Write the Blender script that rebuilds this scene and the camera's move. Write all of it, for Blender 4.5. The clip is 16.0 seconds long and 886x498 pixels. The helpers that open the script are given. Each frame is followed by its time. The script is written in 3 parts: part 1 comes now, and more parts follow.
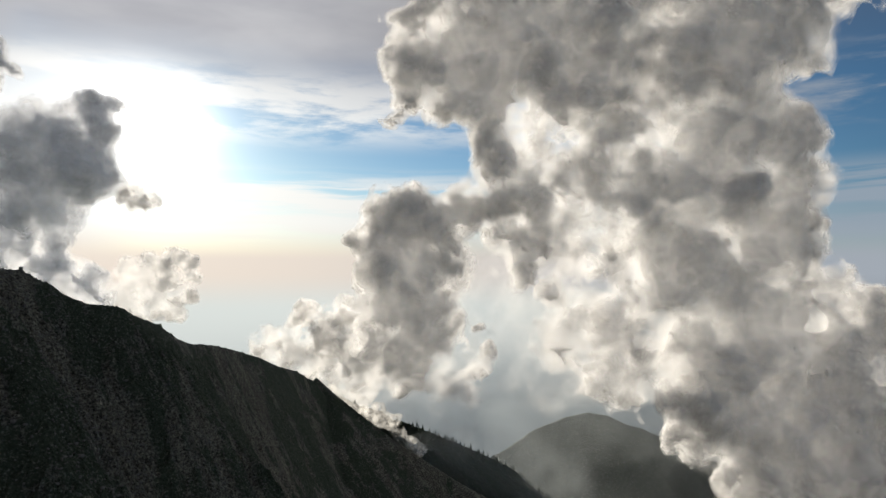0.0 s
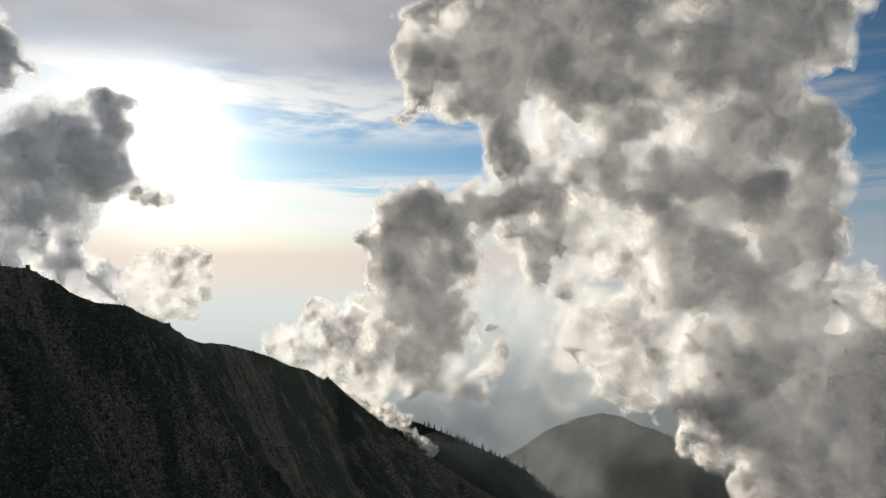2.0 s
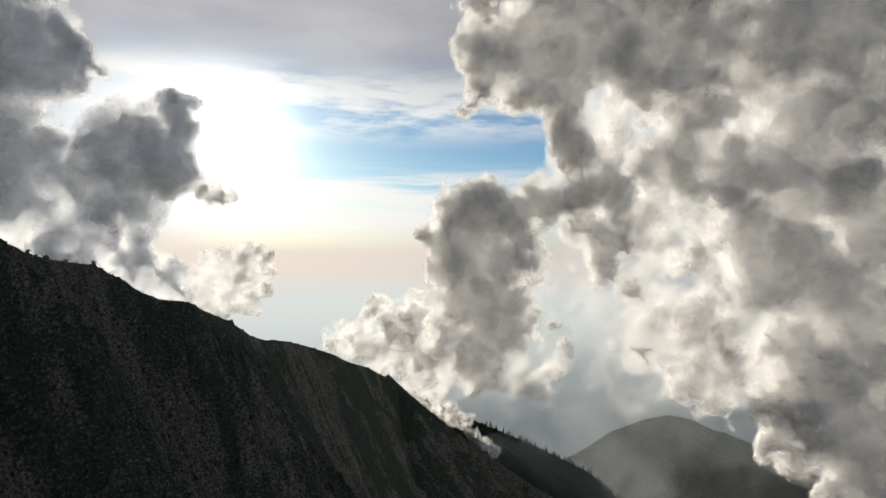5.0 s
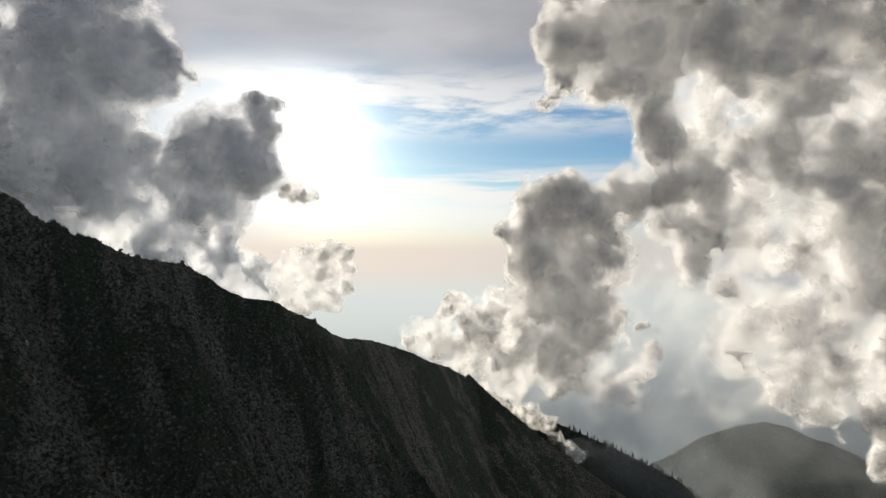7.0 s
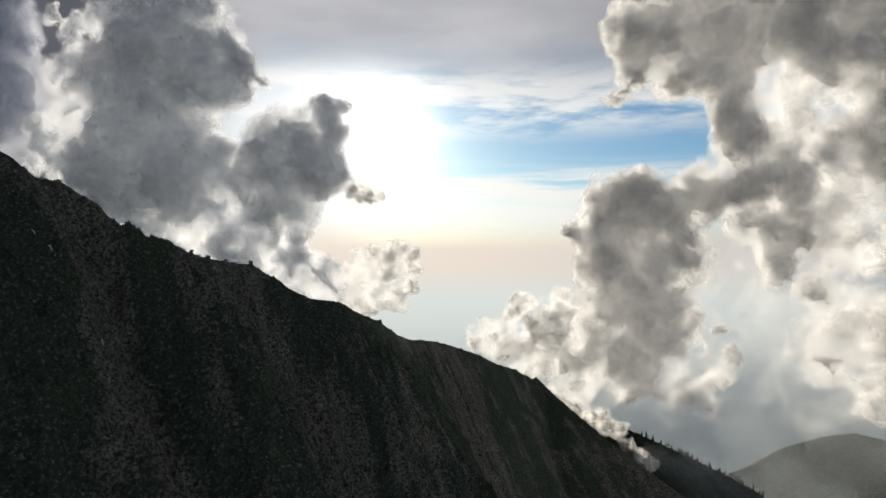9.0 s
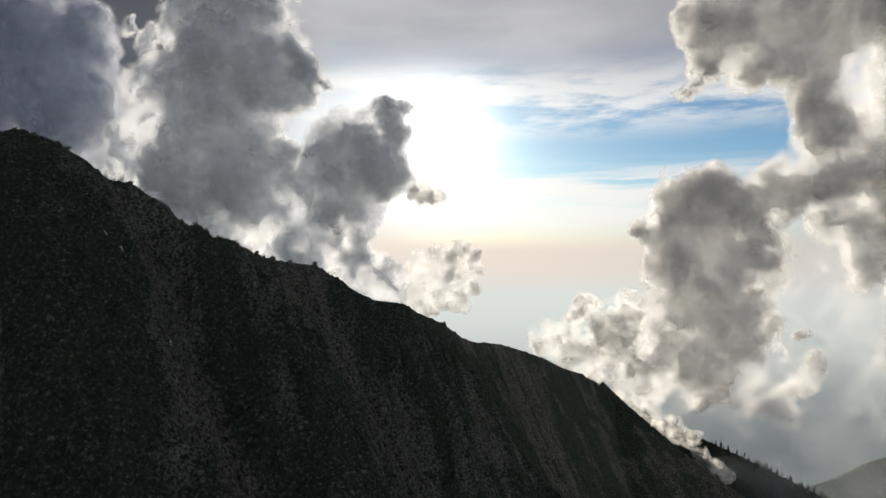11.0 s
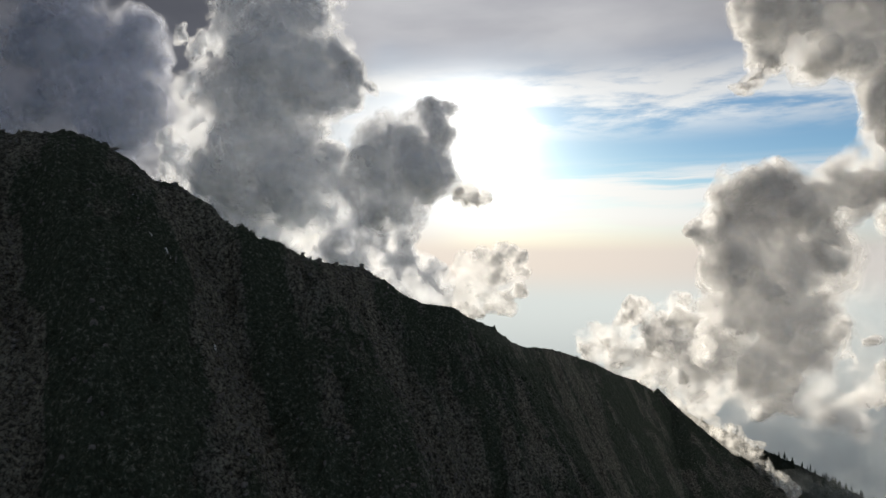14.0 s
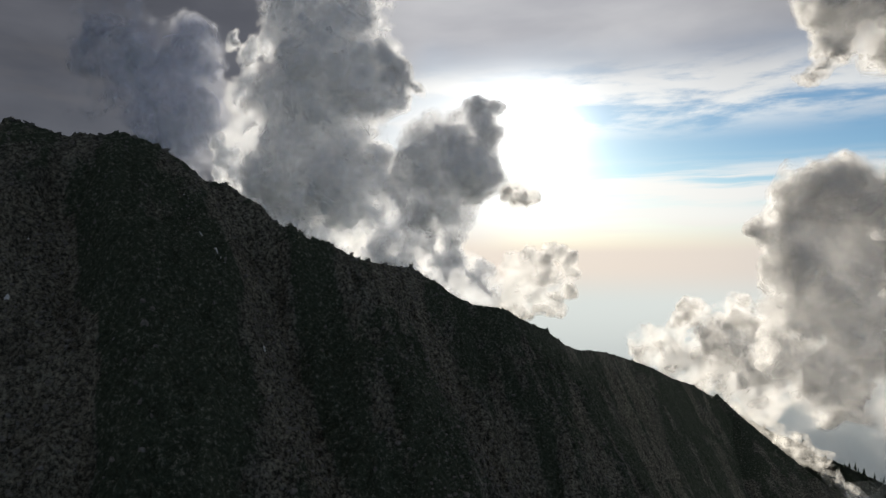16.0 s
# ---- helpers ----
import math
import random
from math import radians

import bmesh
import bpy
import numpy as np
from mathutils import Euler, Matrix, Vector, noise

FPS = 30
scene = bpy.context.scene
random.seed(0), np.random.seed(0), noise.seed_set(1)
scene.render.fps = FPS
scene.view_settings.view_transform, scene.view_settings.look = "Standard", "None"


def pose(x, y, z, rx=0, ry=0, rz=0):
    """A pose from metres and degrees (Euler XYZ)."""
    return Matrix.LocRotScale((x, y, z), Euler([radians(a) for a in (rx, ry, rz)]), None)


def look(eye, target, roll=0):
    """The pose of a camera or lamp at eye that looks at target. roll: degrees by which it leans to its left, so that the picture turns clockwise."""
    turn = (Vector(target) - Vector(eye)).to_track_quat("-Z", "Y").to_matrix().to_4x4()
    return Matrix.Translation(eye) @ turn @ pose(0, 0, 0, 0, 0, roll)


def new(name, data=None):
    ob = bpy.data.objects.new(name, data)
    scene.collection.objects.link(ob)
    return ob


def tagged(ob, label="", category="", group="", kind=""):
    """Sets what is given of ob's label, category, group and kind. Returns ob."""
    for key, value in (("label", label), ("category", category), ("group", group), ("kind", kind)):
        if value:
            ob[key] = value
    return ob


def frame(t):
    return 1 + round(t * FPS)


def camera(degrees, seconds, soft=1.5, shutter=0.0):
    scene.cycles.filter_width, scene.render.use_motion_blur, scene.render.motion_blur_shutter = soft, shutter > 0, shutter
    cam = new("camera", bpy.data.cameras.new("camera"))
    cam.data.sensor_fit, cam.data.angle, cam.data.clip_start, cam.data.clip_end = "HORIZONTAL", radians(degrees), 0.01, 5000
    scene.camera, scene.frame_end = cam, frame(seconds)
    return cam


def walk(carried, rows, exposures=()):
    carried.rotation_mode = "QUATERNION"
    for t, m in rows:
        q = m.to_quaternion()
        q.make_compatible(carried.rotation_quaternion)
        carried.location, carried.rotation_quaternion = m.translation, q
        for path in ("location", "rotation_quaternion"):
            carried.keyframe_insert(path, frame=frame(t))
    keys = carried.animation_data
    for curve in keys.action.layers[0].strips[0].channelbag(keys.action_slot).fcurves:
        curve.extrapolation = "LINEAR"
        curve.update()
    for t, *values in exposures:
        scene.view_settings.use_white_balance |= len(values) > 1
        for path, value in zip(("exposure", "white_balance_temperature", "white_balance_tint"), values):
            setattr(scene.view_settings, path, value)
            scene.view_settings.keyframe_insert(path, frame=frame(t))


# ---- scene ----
# ---- camera and path ----
cam = camera(70.0, 16.0, soft=1.5)
PATH = [
    (0.0, 0.0, -0.0, -0.0, 91.50, -0.01, -0.00),
    (0.5, -0.8, 4.7, 2.1, 91.41, -0.15, 0.25),
    (1.0, -0.6, 10.1, 2.0, 91.37, -0.20, 0.53),
    (1.5, -0.2, 14.2, 1.7, 91.34, -0.22, 0.83),
    (2.0, 0.3, 17.3, 1.6, 91.32, -0.21, 1.12),
    (2.5, 1.0, 21.5, 1.2, 91.29, -0.20, 1.49),
    (3.0, 1.4, 26.6, 0.3, 91.26, -0.18, 1.88),
    (3.5, 0.3, 30.5, 0.7, 91.19, -0.17, 2.25),
    (4.0, -2.3, 37.1, 0.6, 91.13, -0.16, 3.27),
    (6.5, -29.4, 82.4, 2.1, 90.73, -0.07, 11.46),
    (7.0, -30.7, 87.4, 2.5, 90.70, -0.06, 13.09),
    (7.5, -32.5, 91.8, 3.0, 90.66, -0.07, 14.67),
    (8.0, -33.2, 95.9, 3.3, 90.67, -0.06, 16.29),
    (10.5, -46.6, 118.5, 3.7, 90.70, -0.02, 22.86),
    (11.0, -50.2, 122.8, 3.6, 90.74, -0.01, 24.43),
    (11.5, -53.2, 127.5, 3.3, 90.79, 0.01, 25.93),
    (12.0, -56.5, 131.5, 3.3, 90.82, 0.00, 26.89),
    (12.5, -59.2, 135.0, 3.7, 90.81, -0.01, 27.37),
    (13.0, -61.7, 138.3, 3.1, 90.90, -0.01, 27.61),
    (13.5, -64.9, 141.7, 3.2, 90.91, 0.03, 27.86),
    (14.0, -67.9, 144.9, 3.0, 90.94, 0.08, 28.41),
    (14.5, -70.3, 148.5, 3.0, 90.97, 0.08, 29.02),
    (15.0, -72.7, 151.7, 2.7, 91.00, 0.12, 29.68),
    (15.5, -76.1, 155.6, 2.2, 91.04, 0.16, 31.07),
    (16.0, -80.9, 158.8, 1.9, 91.04, 0.22, 32.63),
]
walk(cam, [(t, pose(x, y, z, rx, ry, rz)) for t, x, y, z, rx, ry, rz in PATH])

# ---- sky, sun ----
SUN_AZ, SUN_EL = -25.8, 10.9          # degrees: from straight ahead to the right; above the horizon
SUN = Vector((math.sin(radians(SUN_AZ)) * math.cos(radians(SUN_EL)), math.cos(radians(SUN_AZ)) * math.cos(radians(SUN_EL)), math.sin(radians(SUN_EL))))


class Nodes:
    """A short way to write node trees."""

    def __init__(self, tree):
        self.tree = tree
        tree.nodes.clear()

    def add(self, kind):
        return self.tree.nodes.new(kind)

    def vector_math(self, op):
        node = self.add("ShaderNodeVectorMath")
        node.operation = op
        return node

    def attribute(self, name):
        node = self.add("ShaderNodeAttribute")
        node.attribute_name = name
        return node.outputs["Fac"]

    def put(self, socket, value):
        if isinstance(value, bpy.types.NodeSocket):
            self.tree.links.new(value, socket)
        else:
            socket.default_value = value

    def math(self, op, a, b=0.0, c=0.0, clamp=False):
        node = self.add("ShaderNodeMath")
        node.operation, node.use_clamp = op, clamp
        for socket, value in zip(node.inputs, (a, b, c)):
            self.put(socket, value)
        return node.outputs[0]

    def ramp(self, x, low, high, to0=0.0, to1=1.0):
        node = self.add("ShaderNodeMapRange")
        node.interpolation_type = "SMOOTHSTEP"
        for socket, value in zip(node.inputs, (x, low, high, to0, to1)):
            self.put(socket, value)
        return node.outputs[0]

    def mix(self, fac, a, b, blend="MIX"):
        node = self.add("ShaderNodeMix")
        node.data_type, node.blend_type = "RGBA", blend
        self.put(node.inputs[0], fac)
        for socket, value in ((node.inputs[6], a), (node.inputs[7], b)):
            self.put(socket, value if isinstance(value, bpy.types.NodeSocket) else (*value, 1))
        return node.outputs[2]

    def noise(self, vector, scale, detail=4.0, rough=0.5, distortion=0.0):
        node = self.add("ShaderNodeTexNoise")
        self.put(node.inputs["Vector"], vector)
        node.inputs["Scale"].default_value = scale
        node.inputs["Detail"].default_value = detail
        node.inputs["Roughness"].default_value = rough
        node.inputs["Distortion"].default_value = distortion
        return node.outputs[0]

    def vec(self, x, y, z=0.0):
        node = self.add("ShaderNodeCombineXYZ")
        for socket, value in zip(node.inputs, (x, y, z)):
            self.put(socket, value)
        return node.outputs[0]

    def bump(self, height, strength, distance):
        node = self.add("ShaderNodeBump")
        node.inputs["Strength"].default_value = strength
        node.inputs["Distance"].default_value = distance
        self.put(node.inputs["Height"], height)
        return node.outputs[0]


def make_world():
    world = bpy.data.worlds.new("sky")
    world.use_nodes = True
    scene.world = world
    n = Nodes(world.node_tree)
    sky = n.add("ShaderNodeTexSky")
    sky.sky_type, sky.sun_disc = "NISHITA", False
    sky.sun_elevation, sky.sun_rotation = radians(SUN_EL), radians(SUN_AZ)
    sky.altitude, sky.air_density, sky.dust_density, sky.ozone_density = 2000.0, 1.0, 1.0, 1.6
    way = n.add("ShaderNodeTexCoord").outputs["Generated"]
    axes = n.add("ShaderNodeSeparateXYZ")
    n.put(axes.inputs[0], way)
    x, y, z = axes.outputs
    el = n.math("MULTIPLY", n.math("ARCSINE", z), 57.2958)
    az = n.math("MULTIPLY", n.math("ARCTAN2", x, y), 57.2958)
    dot = n.vector_math("DOT_PRODUCT")
    n.put(dot.inputs[0], way)
    dot.inputs[1].default_value = SUN
    off = n.math("MULTIPLY", n.math("ARCCOSINE", n.math("MINIMUM", dot.outputs["Value"], 1.0)), 57.2958)   # degrees from the sun

    clear = n.mix(1.0, sky.outputs[0], (SKY_GAIN * 0.62, SKY_GAIN * 0.80, SKY_GAIN * 0.90), "MULTIPLY")
    far = n.ramp(off, 8.0, 60.0)
    clear = n.mix(n.ramp(off, 34.0, 66.0), clear, n.mix(1.0, clear, (0.62, 0.72, 0.78), "MULTIPLY"))
    # thin streaks of stratus low over the horizon
    sway = n.math("MULTIPLY", n.math("SUBTRACT", n.noise(n.vec(n.math("MULTIPLY", az, 0.07), n.math("MULTIPLY", el, 0.05), 2.0), 1.0, 3.0), 0.5), 1.3)
    level = n.math("ADD", el, sway)
    streak = n.noise(n.vec(n.math("MULTIPLY", az, 0.045), n.math("MULTIPLY", level, 0.85), 3.1), 1.0, 8.0, 0.58, 0.0)
    band = n.math("MULTIPLY", n.ramp(el, 0.5, 3.0), n.ramp(el, 9.0, 6.5))
    low = n.math("MULTIPLY", n.ramp(streak, 0.40, 0.58, n.ramp(el, 7.0, 4.0, 0.0, 0.7), 1.0), band)
    colour = n.mix(n.math("MULTIPLY", low, 0.92), clear, n.mix(far, (1.0, 0.97, 0.92), (0.30, 0.36, 0.43)))
    # ripples of cirrus under the veil
    rip = n.noise(n.vec(n.math("MULTIPLY", az, 0.10), n.math("MULTIPLY", el, 0.5), 7.7), 1.0, 8.0, 0.62, 0.15)
    rband = n.math("MULTIPLY", n.ramp(el, 9.5, 13.0), n.ramp(el, 18.0, 15.0))
    wisps = n.math("MULTIPLY", n.ramp(rip, 0.40, 0.62), rband)
    colour = n.mix(n.math("MULTIPLY", wisps, 0.9), colour, n.mix(far, (1.0, 1.0, 0.97), (0.25, 0.30, 0.37)))
    # the grey altostratus veil overhead
    edge = n.noise(n.vec(n.math("MULTIPLY", az, 0.03), n.math("MULTIPLY", el, 0.12), 1.3), 1.0, 5.0, 0.5, 0.0)
    veil = n.ramp(n.math("ADD", el, n.math("MULTIPLY", n.math("SUBTRACT", edge, 0.5), 7.0)), n.ramp(az, -46.0, -33.0, 1.0, 13.0), n.ramp(az, -46.0, -33.0, 6.0, 20.0))
    veil = n.math("MULTIPLY", veil, n.math("MAXIMUM", n.ramp(az, 34.0, 16.0, 0.2, 1.0), n.ramp(az, 45.0, 75.0)))
    shade = n.noise(n.vec(n.math("MULTIPLY", az, 0.05), n.math("MULTIPLY", el, 0.16), 9.0), 1.0, 6.0, 0.5, 0.1)
    near_grey = n.mix(n.ramp(shade, 0.3, 0.7), (0.42, 0.42, 0.45), (0.58, 0.575, 0.59))
    far_grey = n.mix(n.ramp(shade, 0.3, 0.7), (0.135, 0.130, 0.131), (0.20, 0.192, 0.188))
    grey = n.mix(n.ramp(off, 12.0, 42.0), near_grey, far_grey)
    grey = n.mix(n.ramp(az, -34.0, -50.0), grey, n.mix(n.ramp(shade, 0.3, 0.7), (0.080, 0.080, 0.092), (0.135, 0.135, 0.15)))
    colour = n.mix(n.math("MULTIPLY", veil, 0.96), colour, grey)
    # bright thin cirrus on the side of the sun where the clouds stand
    bright = n.math("MULTIPLY", n.math("MULTIPLY", n.ramp(az, SUN_AZ + 3.0, SUN_AZ - 5.0), n.ramp(az, SUN_AZ - 17.0, SUN_AZ - 9.0)), n.ramp(el, 19.0, 12.0))
    colour = n.mix(n.math("MULTIPLY", bright, 0.85), colour, (0.92, 0.91, 0.89))
    # haze towards and below the horizon
    haze = n.mix(n.ramp(off, 20.0, 68.0), (0.72, 0.76, 0.73), (0.14, 0.17, 0.195))
    haze = n.mix(n.ramp(off, 75.0, 110.0), haze, (0.14, 0.132, 0.125))
    haze = n.mix(n.ramp(el, -16.0, -3.0), n.mix(far, (0.36, 0.40, 0.41), (0.07, 0.08, 0.09)), haze)
    peach = n.mix(far, (0.86, 0.76, 0.66), (0.36, 0.40, 0.45))
    colour = n.mix(n.ramp(el, 4.0, 0.5), colour, n.mix(n.ramp(el, -4.0, -0.5), haze, peach))
    # the bright ring of scattered light round the sun
    glow = n.math("MULTIPLY", n.math("EXPONENT", n.math("MULTIPLY", off, -1.0 / 2.0)), 6.0)
    glow = n.math("ADD", glow, n.math("MULTIPLY", n.math("EXPONENT", n.math("MULTIPLY", off, -1.0 / 5.0)), 0.20))
    flat = n.math("MULTIPLY", n.math("EXPONENT", n.math("MULTIPLY", n.math("ABSOLUTE", n.math("SUBTRACT", az, SUN_AZ - 2.0)), -1.0 / 6.0)), n.math("MULTIPLY", n.ramp(level, 3.0, 9.0), n.ramp(level, 15.5, 11.5)))
    glow = n.math("ADD", glow, n.math("MULTIPLY", flat, 0.16))
    glow = n.math("MULTIPLY", glow, n.ramp(el, -3.0, 8.0, 0.25, 1.0))
    glow = n.math("MULTIPLY", glow, n.math("SUBTRACT", 1.0, n.math("MULTIPLY", veil, 0.5)))
    light = n.vector_math("SCALE")
    light.inputs[0].default_value = (1.0, 0.97, 0.92)
    n.put(light.inputs["Scale"], glow)
    total = n.mix(1.0, colour, light.outputs[0], "ADD")
    back = n.add("ShaderNodeBackground")
    n.put(back.inputs[0], total)
    back.inputs[1].default_value = SKY_STRENGTH
    n.put(n.add("ShaderNodeOutputWorld").inputs[0], back.outputs[0])


SKY_GAIN, SKY_STRENGTH = 0.10, 0.36
make_world()
sun = new("sun", bpy.data.lights.new("sun", "SUN"))
sun.data.energy, sun.data.angle, sun.data.color = 2.5, radians(0.6), (1.0, 0.915, 0.775)
sun.matrix_world = look(SUN * 3000, (0, 0, 0))
scene.view_settings.exposure = 1.47


# ---- materials ----
def material(name):
    m = bpy.data.materials.new(name)
    m.use_nodes = True
    return m, Nodes(m.node_tree)


def surface(n, shader):
    n.put(n.add("ShaderNodeOutputMaterial").inputs[0], shader)


def droplets(n, colour, passing):
    """Light that meets the droplets goes on forwards (passing) or turns back."""
    diffuse, trans = n.add("ShaderNodeBsdfDiffuse"), n.add("ShaderNodeBsdfTranslucent")
    for node in (diffuse, trans):
        node.inputs["Color"].default_value = (*colour, 1)
    both = n.add("ShaderNodeMixShader")
    both.inputs[0].default_value = passing
    n.put(both.inputs[1], diffuse.outputs[0])
    n.put(both.inputs[2], trans.outputs[0])
    return both.outputs[0]


def cloud_body(name, colour, passing=0.5):
    """The thick heart of a cloud, which lets no straight ray through."""
    m, n = material(name)
    surface(n, droplets(n, colour, passing))
    return m


def cloud_coat(name, cover, low, high, scale, colour=(0.97, 0.96, 0.945), passing=0.6, least=0.0):
    """Loose droplets: a thin white layer with gaps, through which most of the light passes on."""
    m, n = material(name)
    at = n.add("ShaderNodeNewGeometry").outputs["Position"]
    loose = n.noise(at, scale, 4.0, 0.55, 0.4)
    gap = n.add("ShaderNodeMixShader")
    dense = n.ramp(n.noise(at, scale * 0.33, 5.0, 0.6, 0.5), 0.34, 0.66, 0.35, 1.5)
    n.put(gap.inputs[0], n.math("MULTIPLY", n.ramp(loose, low, high, cover * least, cover), dense))
    n.put(gap.inputs[1], n.add("ShaderNodeBsdfTransparent").outputs[0])
    n.put(gap.inputs[2], droplets(n, colour, passing))
    surface(n, gap.outputs[0])
    return m


def cloud_layers(name, colour, scale):
    """A cloud's heart and the ever thinner layers round it."""
    layers = [cloud_body(name + "_body", [c * 0.97 for c in colour], 0.5)]
    for cover, least, low, high in LAYERS:
        layers.append(cloud_coat(name + "_layer", cover, low, high, scale, colour, 0.6, least))
    return layers


# how thick the droplets hang in each layer, the share of it in the gaps, and where the gaps begin and end
LAYERS = [(0.36, 0.6, 0.30, 0.68)] * 3 + [(0.34, 0.5, 0.32, 0.66), (0.32, 0.4, 0.34, 0.64), (0.30, 0.25, 0.36, 0.62), (0.27, 0.1, 0.38, 0.62), (0.23, 0.0, 0.40, 0.62), (0.19, 0.0, 0.43, 0.63), (0.15, 0.0, 0.46, 0.65)]
LEVELS = (0.86, 0.73, 0.61, 0.51, 0.42, 0.345, 0.275, 0.215, 0.16, 0.11, 0.07)
CLOUD = cloud_layers("cloud", (0.95, 0.945, 0.94), 0.016)
# the cloud colour taken down and bluer: the column's shade is painted in
SHADED = cloud_layers("rain_cloud", (0.925, 0.935, 0.955), 0.013)
# darker still: the shadow of clouds farther off is put into this colour
DEEP_SHADE = cloud_layers("dusky_cloud", (0.80, 0.82, 0.88), 0.007)
THIN = cloud_coat("thin_cloud", 0.05, 0.25, 0.75, 0.014)
MIST = cloud_coat("mist_veil", 0.24, 0.34, 0.70, 0.04, (0.95, 0.94, 0.92))
HAZE = cloud_coat("haze_veil", 0.035, 0.10, 0.75, 0.003, (0.84, 0.91, 0.94))
scene.cycles.transparent_max_bounces = 64


def rock_material(name, scree, rock, plants, plant_share, grain=1.0):
    """Loose stones in lanes down the slope, bare rock between them, low dark plants on the rest."""
    m, n = material(name)
    at = n.add("ShaderNodeNewGeometry").outputs["Position"]
    along = n.attribute("along")
    away = n.attribute("away")
    hollow = n.attribute("hollow")
    wander = n.math("MULTIPLY", n.math("SUBTRACT", n.noise(at, 0.02, 3.0), 0.5), 30.0)
    lanes = n.noise(n.vec(n.math("ADD", along, wander), n.math("MULTIPLY", away, 0.13), 5.0), 0.019, 5.0, 0.6)
    lanes = n.math("ADD", lanes, n.math("MULTIPLY", n.math("SUBTRACT", hollow, 0.16), 1.1))
    ribs = n.noise(n.vec(n.math("ADD", along, wander), n.math("MULTIPLY", away, 0.30), 9.0), 0.09, 6.0, 0.65)
    patches = n.noise(at, 0.016, 8.0, 0.66, 0.4)
    grit = n.noise(at, 0.33 * grain, 7.0, 0.75)
    cells = n.add("ShaderNodeTexVoronoi")
    n.put(cells.inputs["Vector"], at)
    cells.inputs["Scale"].default_value = 0.42 * grain
    blocks = n.ramp(cells.outputs[0], 0.15, 0.75)
    stone = n.mix(n.ramp(lanes, 0.42, 0.58), rock, scree)
    chance = n.add("ShaderNodeSeparateColor")
    n.put(chance.inputs[0], cells.outputs["Color"])
    pale = n.math("MULTIPLY", n.math("MULTIPLY", n.ramp(chance.outputs[0], 0.62, 0.92), n.ramp(cells.outputs[0], 0.62, 0.38)), n.ramp(ribs, 0.42, 0.62, 0.12, 1.0))
    speck = n.math("MULTIPLY", n.ramp(grit, 0.38, 0.72), n.ramp(ribs, 0.30, 0.65, 0.55, 1.0))
    stone = n.mix(speck, n.mix(1.0, stone, (0.22, 0.22, 0.22), "MULTIPLY"), n.mix(1.0, stone, (2.8, 2.77, 2.66), "MULTIPLY"))
    stone = n.mix(n.math("MULTIPLY", pale, 0.8), stone, n.mix(1.0, rock, (2.3, 2.25, 2.15), "MULTIPLY"))
    green = n.math("ADD", patches, n.math("MULTIPLY", n.math("SUBTRACT", 0.5, lanes), 1.1))
    cover = n.math("MULTIPLY", n.ramp(green, 0.56 - plant_share * 0.3, 0.68 - plant_share * 0.3), n.ramp(grit, 0.66, 0.52, 0.15, 1.0))
    colour = n.mix(cover, stone, n.mix(n.ramp(grit, 0.3, 0.7), plants, [c * 2.6 for c in plants]))
    colour = n.mix(n.math("MULTIPLY", pale, n.ramp(ribs, 0.45, 0.65, 0.0, 0.4)), colour, n.mix(1.0, rock, (1.6, 1.6, 1.5), "MULTIPLY"))
    bsdf = n.add("ShaderNodeBsdfPrincipled")
    n.put(bsdf.inputs["Base Color"], colour)
    bsdf.inputs["Roughness"].default_value = 0.9
    bsdf.inputs["Specular IOR Level"].default_value = 0.15
    height = n.math("ADD", n.math("ADD", grit, n.math("MULTIPLY", blocks, -0.4)), n.math("MULTIPLY", ribs, 1.2))
    n.put(bsdf.inputs["Normal"], n.bump(height, 1.0, 2.6 / grain))
    surface(n, bsdf.outputs[0])
    return m


ROCKY = rock_material("mountain_rock", (0.154, 0.152, 0.128), (0.120, 0.123, 0.110), (0.031, 0.040, 0.028), 0.34)
WOODED = rock_material("wooded_slope", (0.026, 0.030, 0.025), (0.024, 0.027, 0.024), (0.011, 0.016, 0.010), 0.9, 0.4)


def plain_material(name, dark, light, scale, rough=0.9):
    m, n = material(name)
    at = n.add("ShaderNodeNewGeometry").outputs["Position"]
    tone = n.add("ShaderNodeObjectInfo").outputs["Random"]
    grain = n.noise(at, scale, 5.0, 0.65)
    bsdf = n.add("ShaderNodeBsdfPrincipled")
    n.put(bsdf.inputs["Base Color"], n.mix(n.math("ADD", n.math("MULTIPLY", n.ramp(grain, 0.3, 0.7), 0.7), n.math("MULTIPLY", tone, 0.3)), dark, light))
    bsdf.inputs["Roughness"].default_value = rough
    bsdf.inputs["Specular IOR Level"].default_value = 0.2
    n.put(bsdf.inputs["Normal"], n.bump(grain, 0.7, 0.5 / max(scale, 0.1)))
    surface(n, bsdf.outputs[0])
    return m


BOULDER = plain_material("grey_boulder", (0.075, 0.072, 0.067), (0.23, 0.222, 0.21), 0.6)
NEEDLES = plain_material("conifer_needles", (0.012, 0.020, 0.012), (0.030, 0.045, 0.024), 0.8)
BARK = plain_material("conifer_bark", (0.03, 0.024, 0.02), (0.07, 0.055, 0.045), 2.0)
SNOW = plain_material("old_snow", (0.55, 0.57, 0.60), (0.80, 0.82, 0.84), 0.5, 0.6)
VALLEY = plain_material("valley_woods", (0.020, 0.028, 0.020), (0.055, 0.065, 0.045), 0.01)


# ---- noise and meshes ----
GRADIENTS = {}


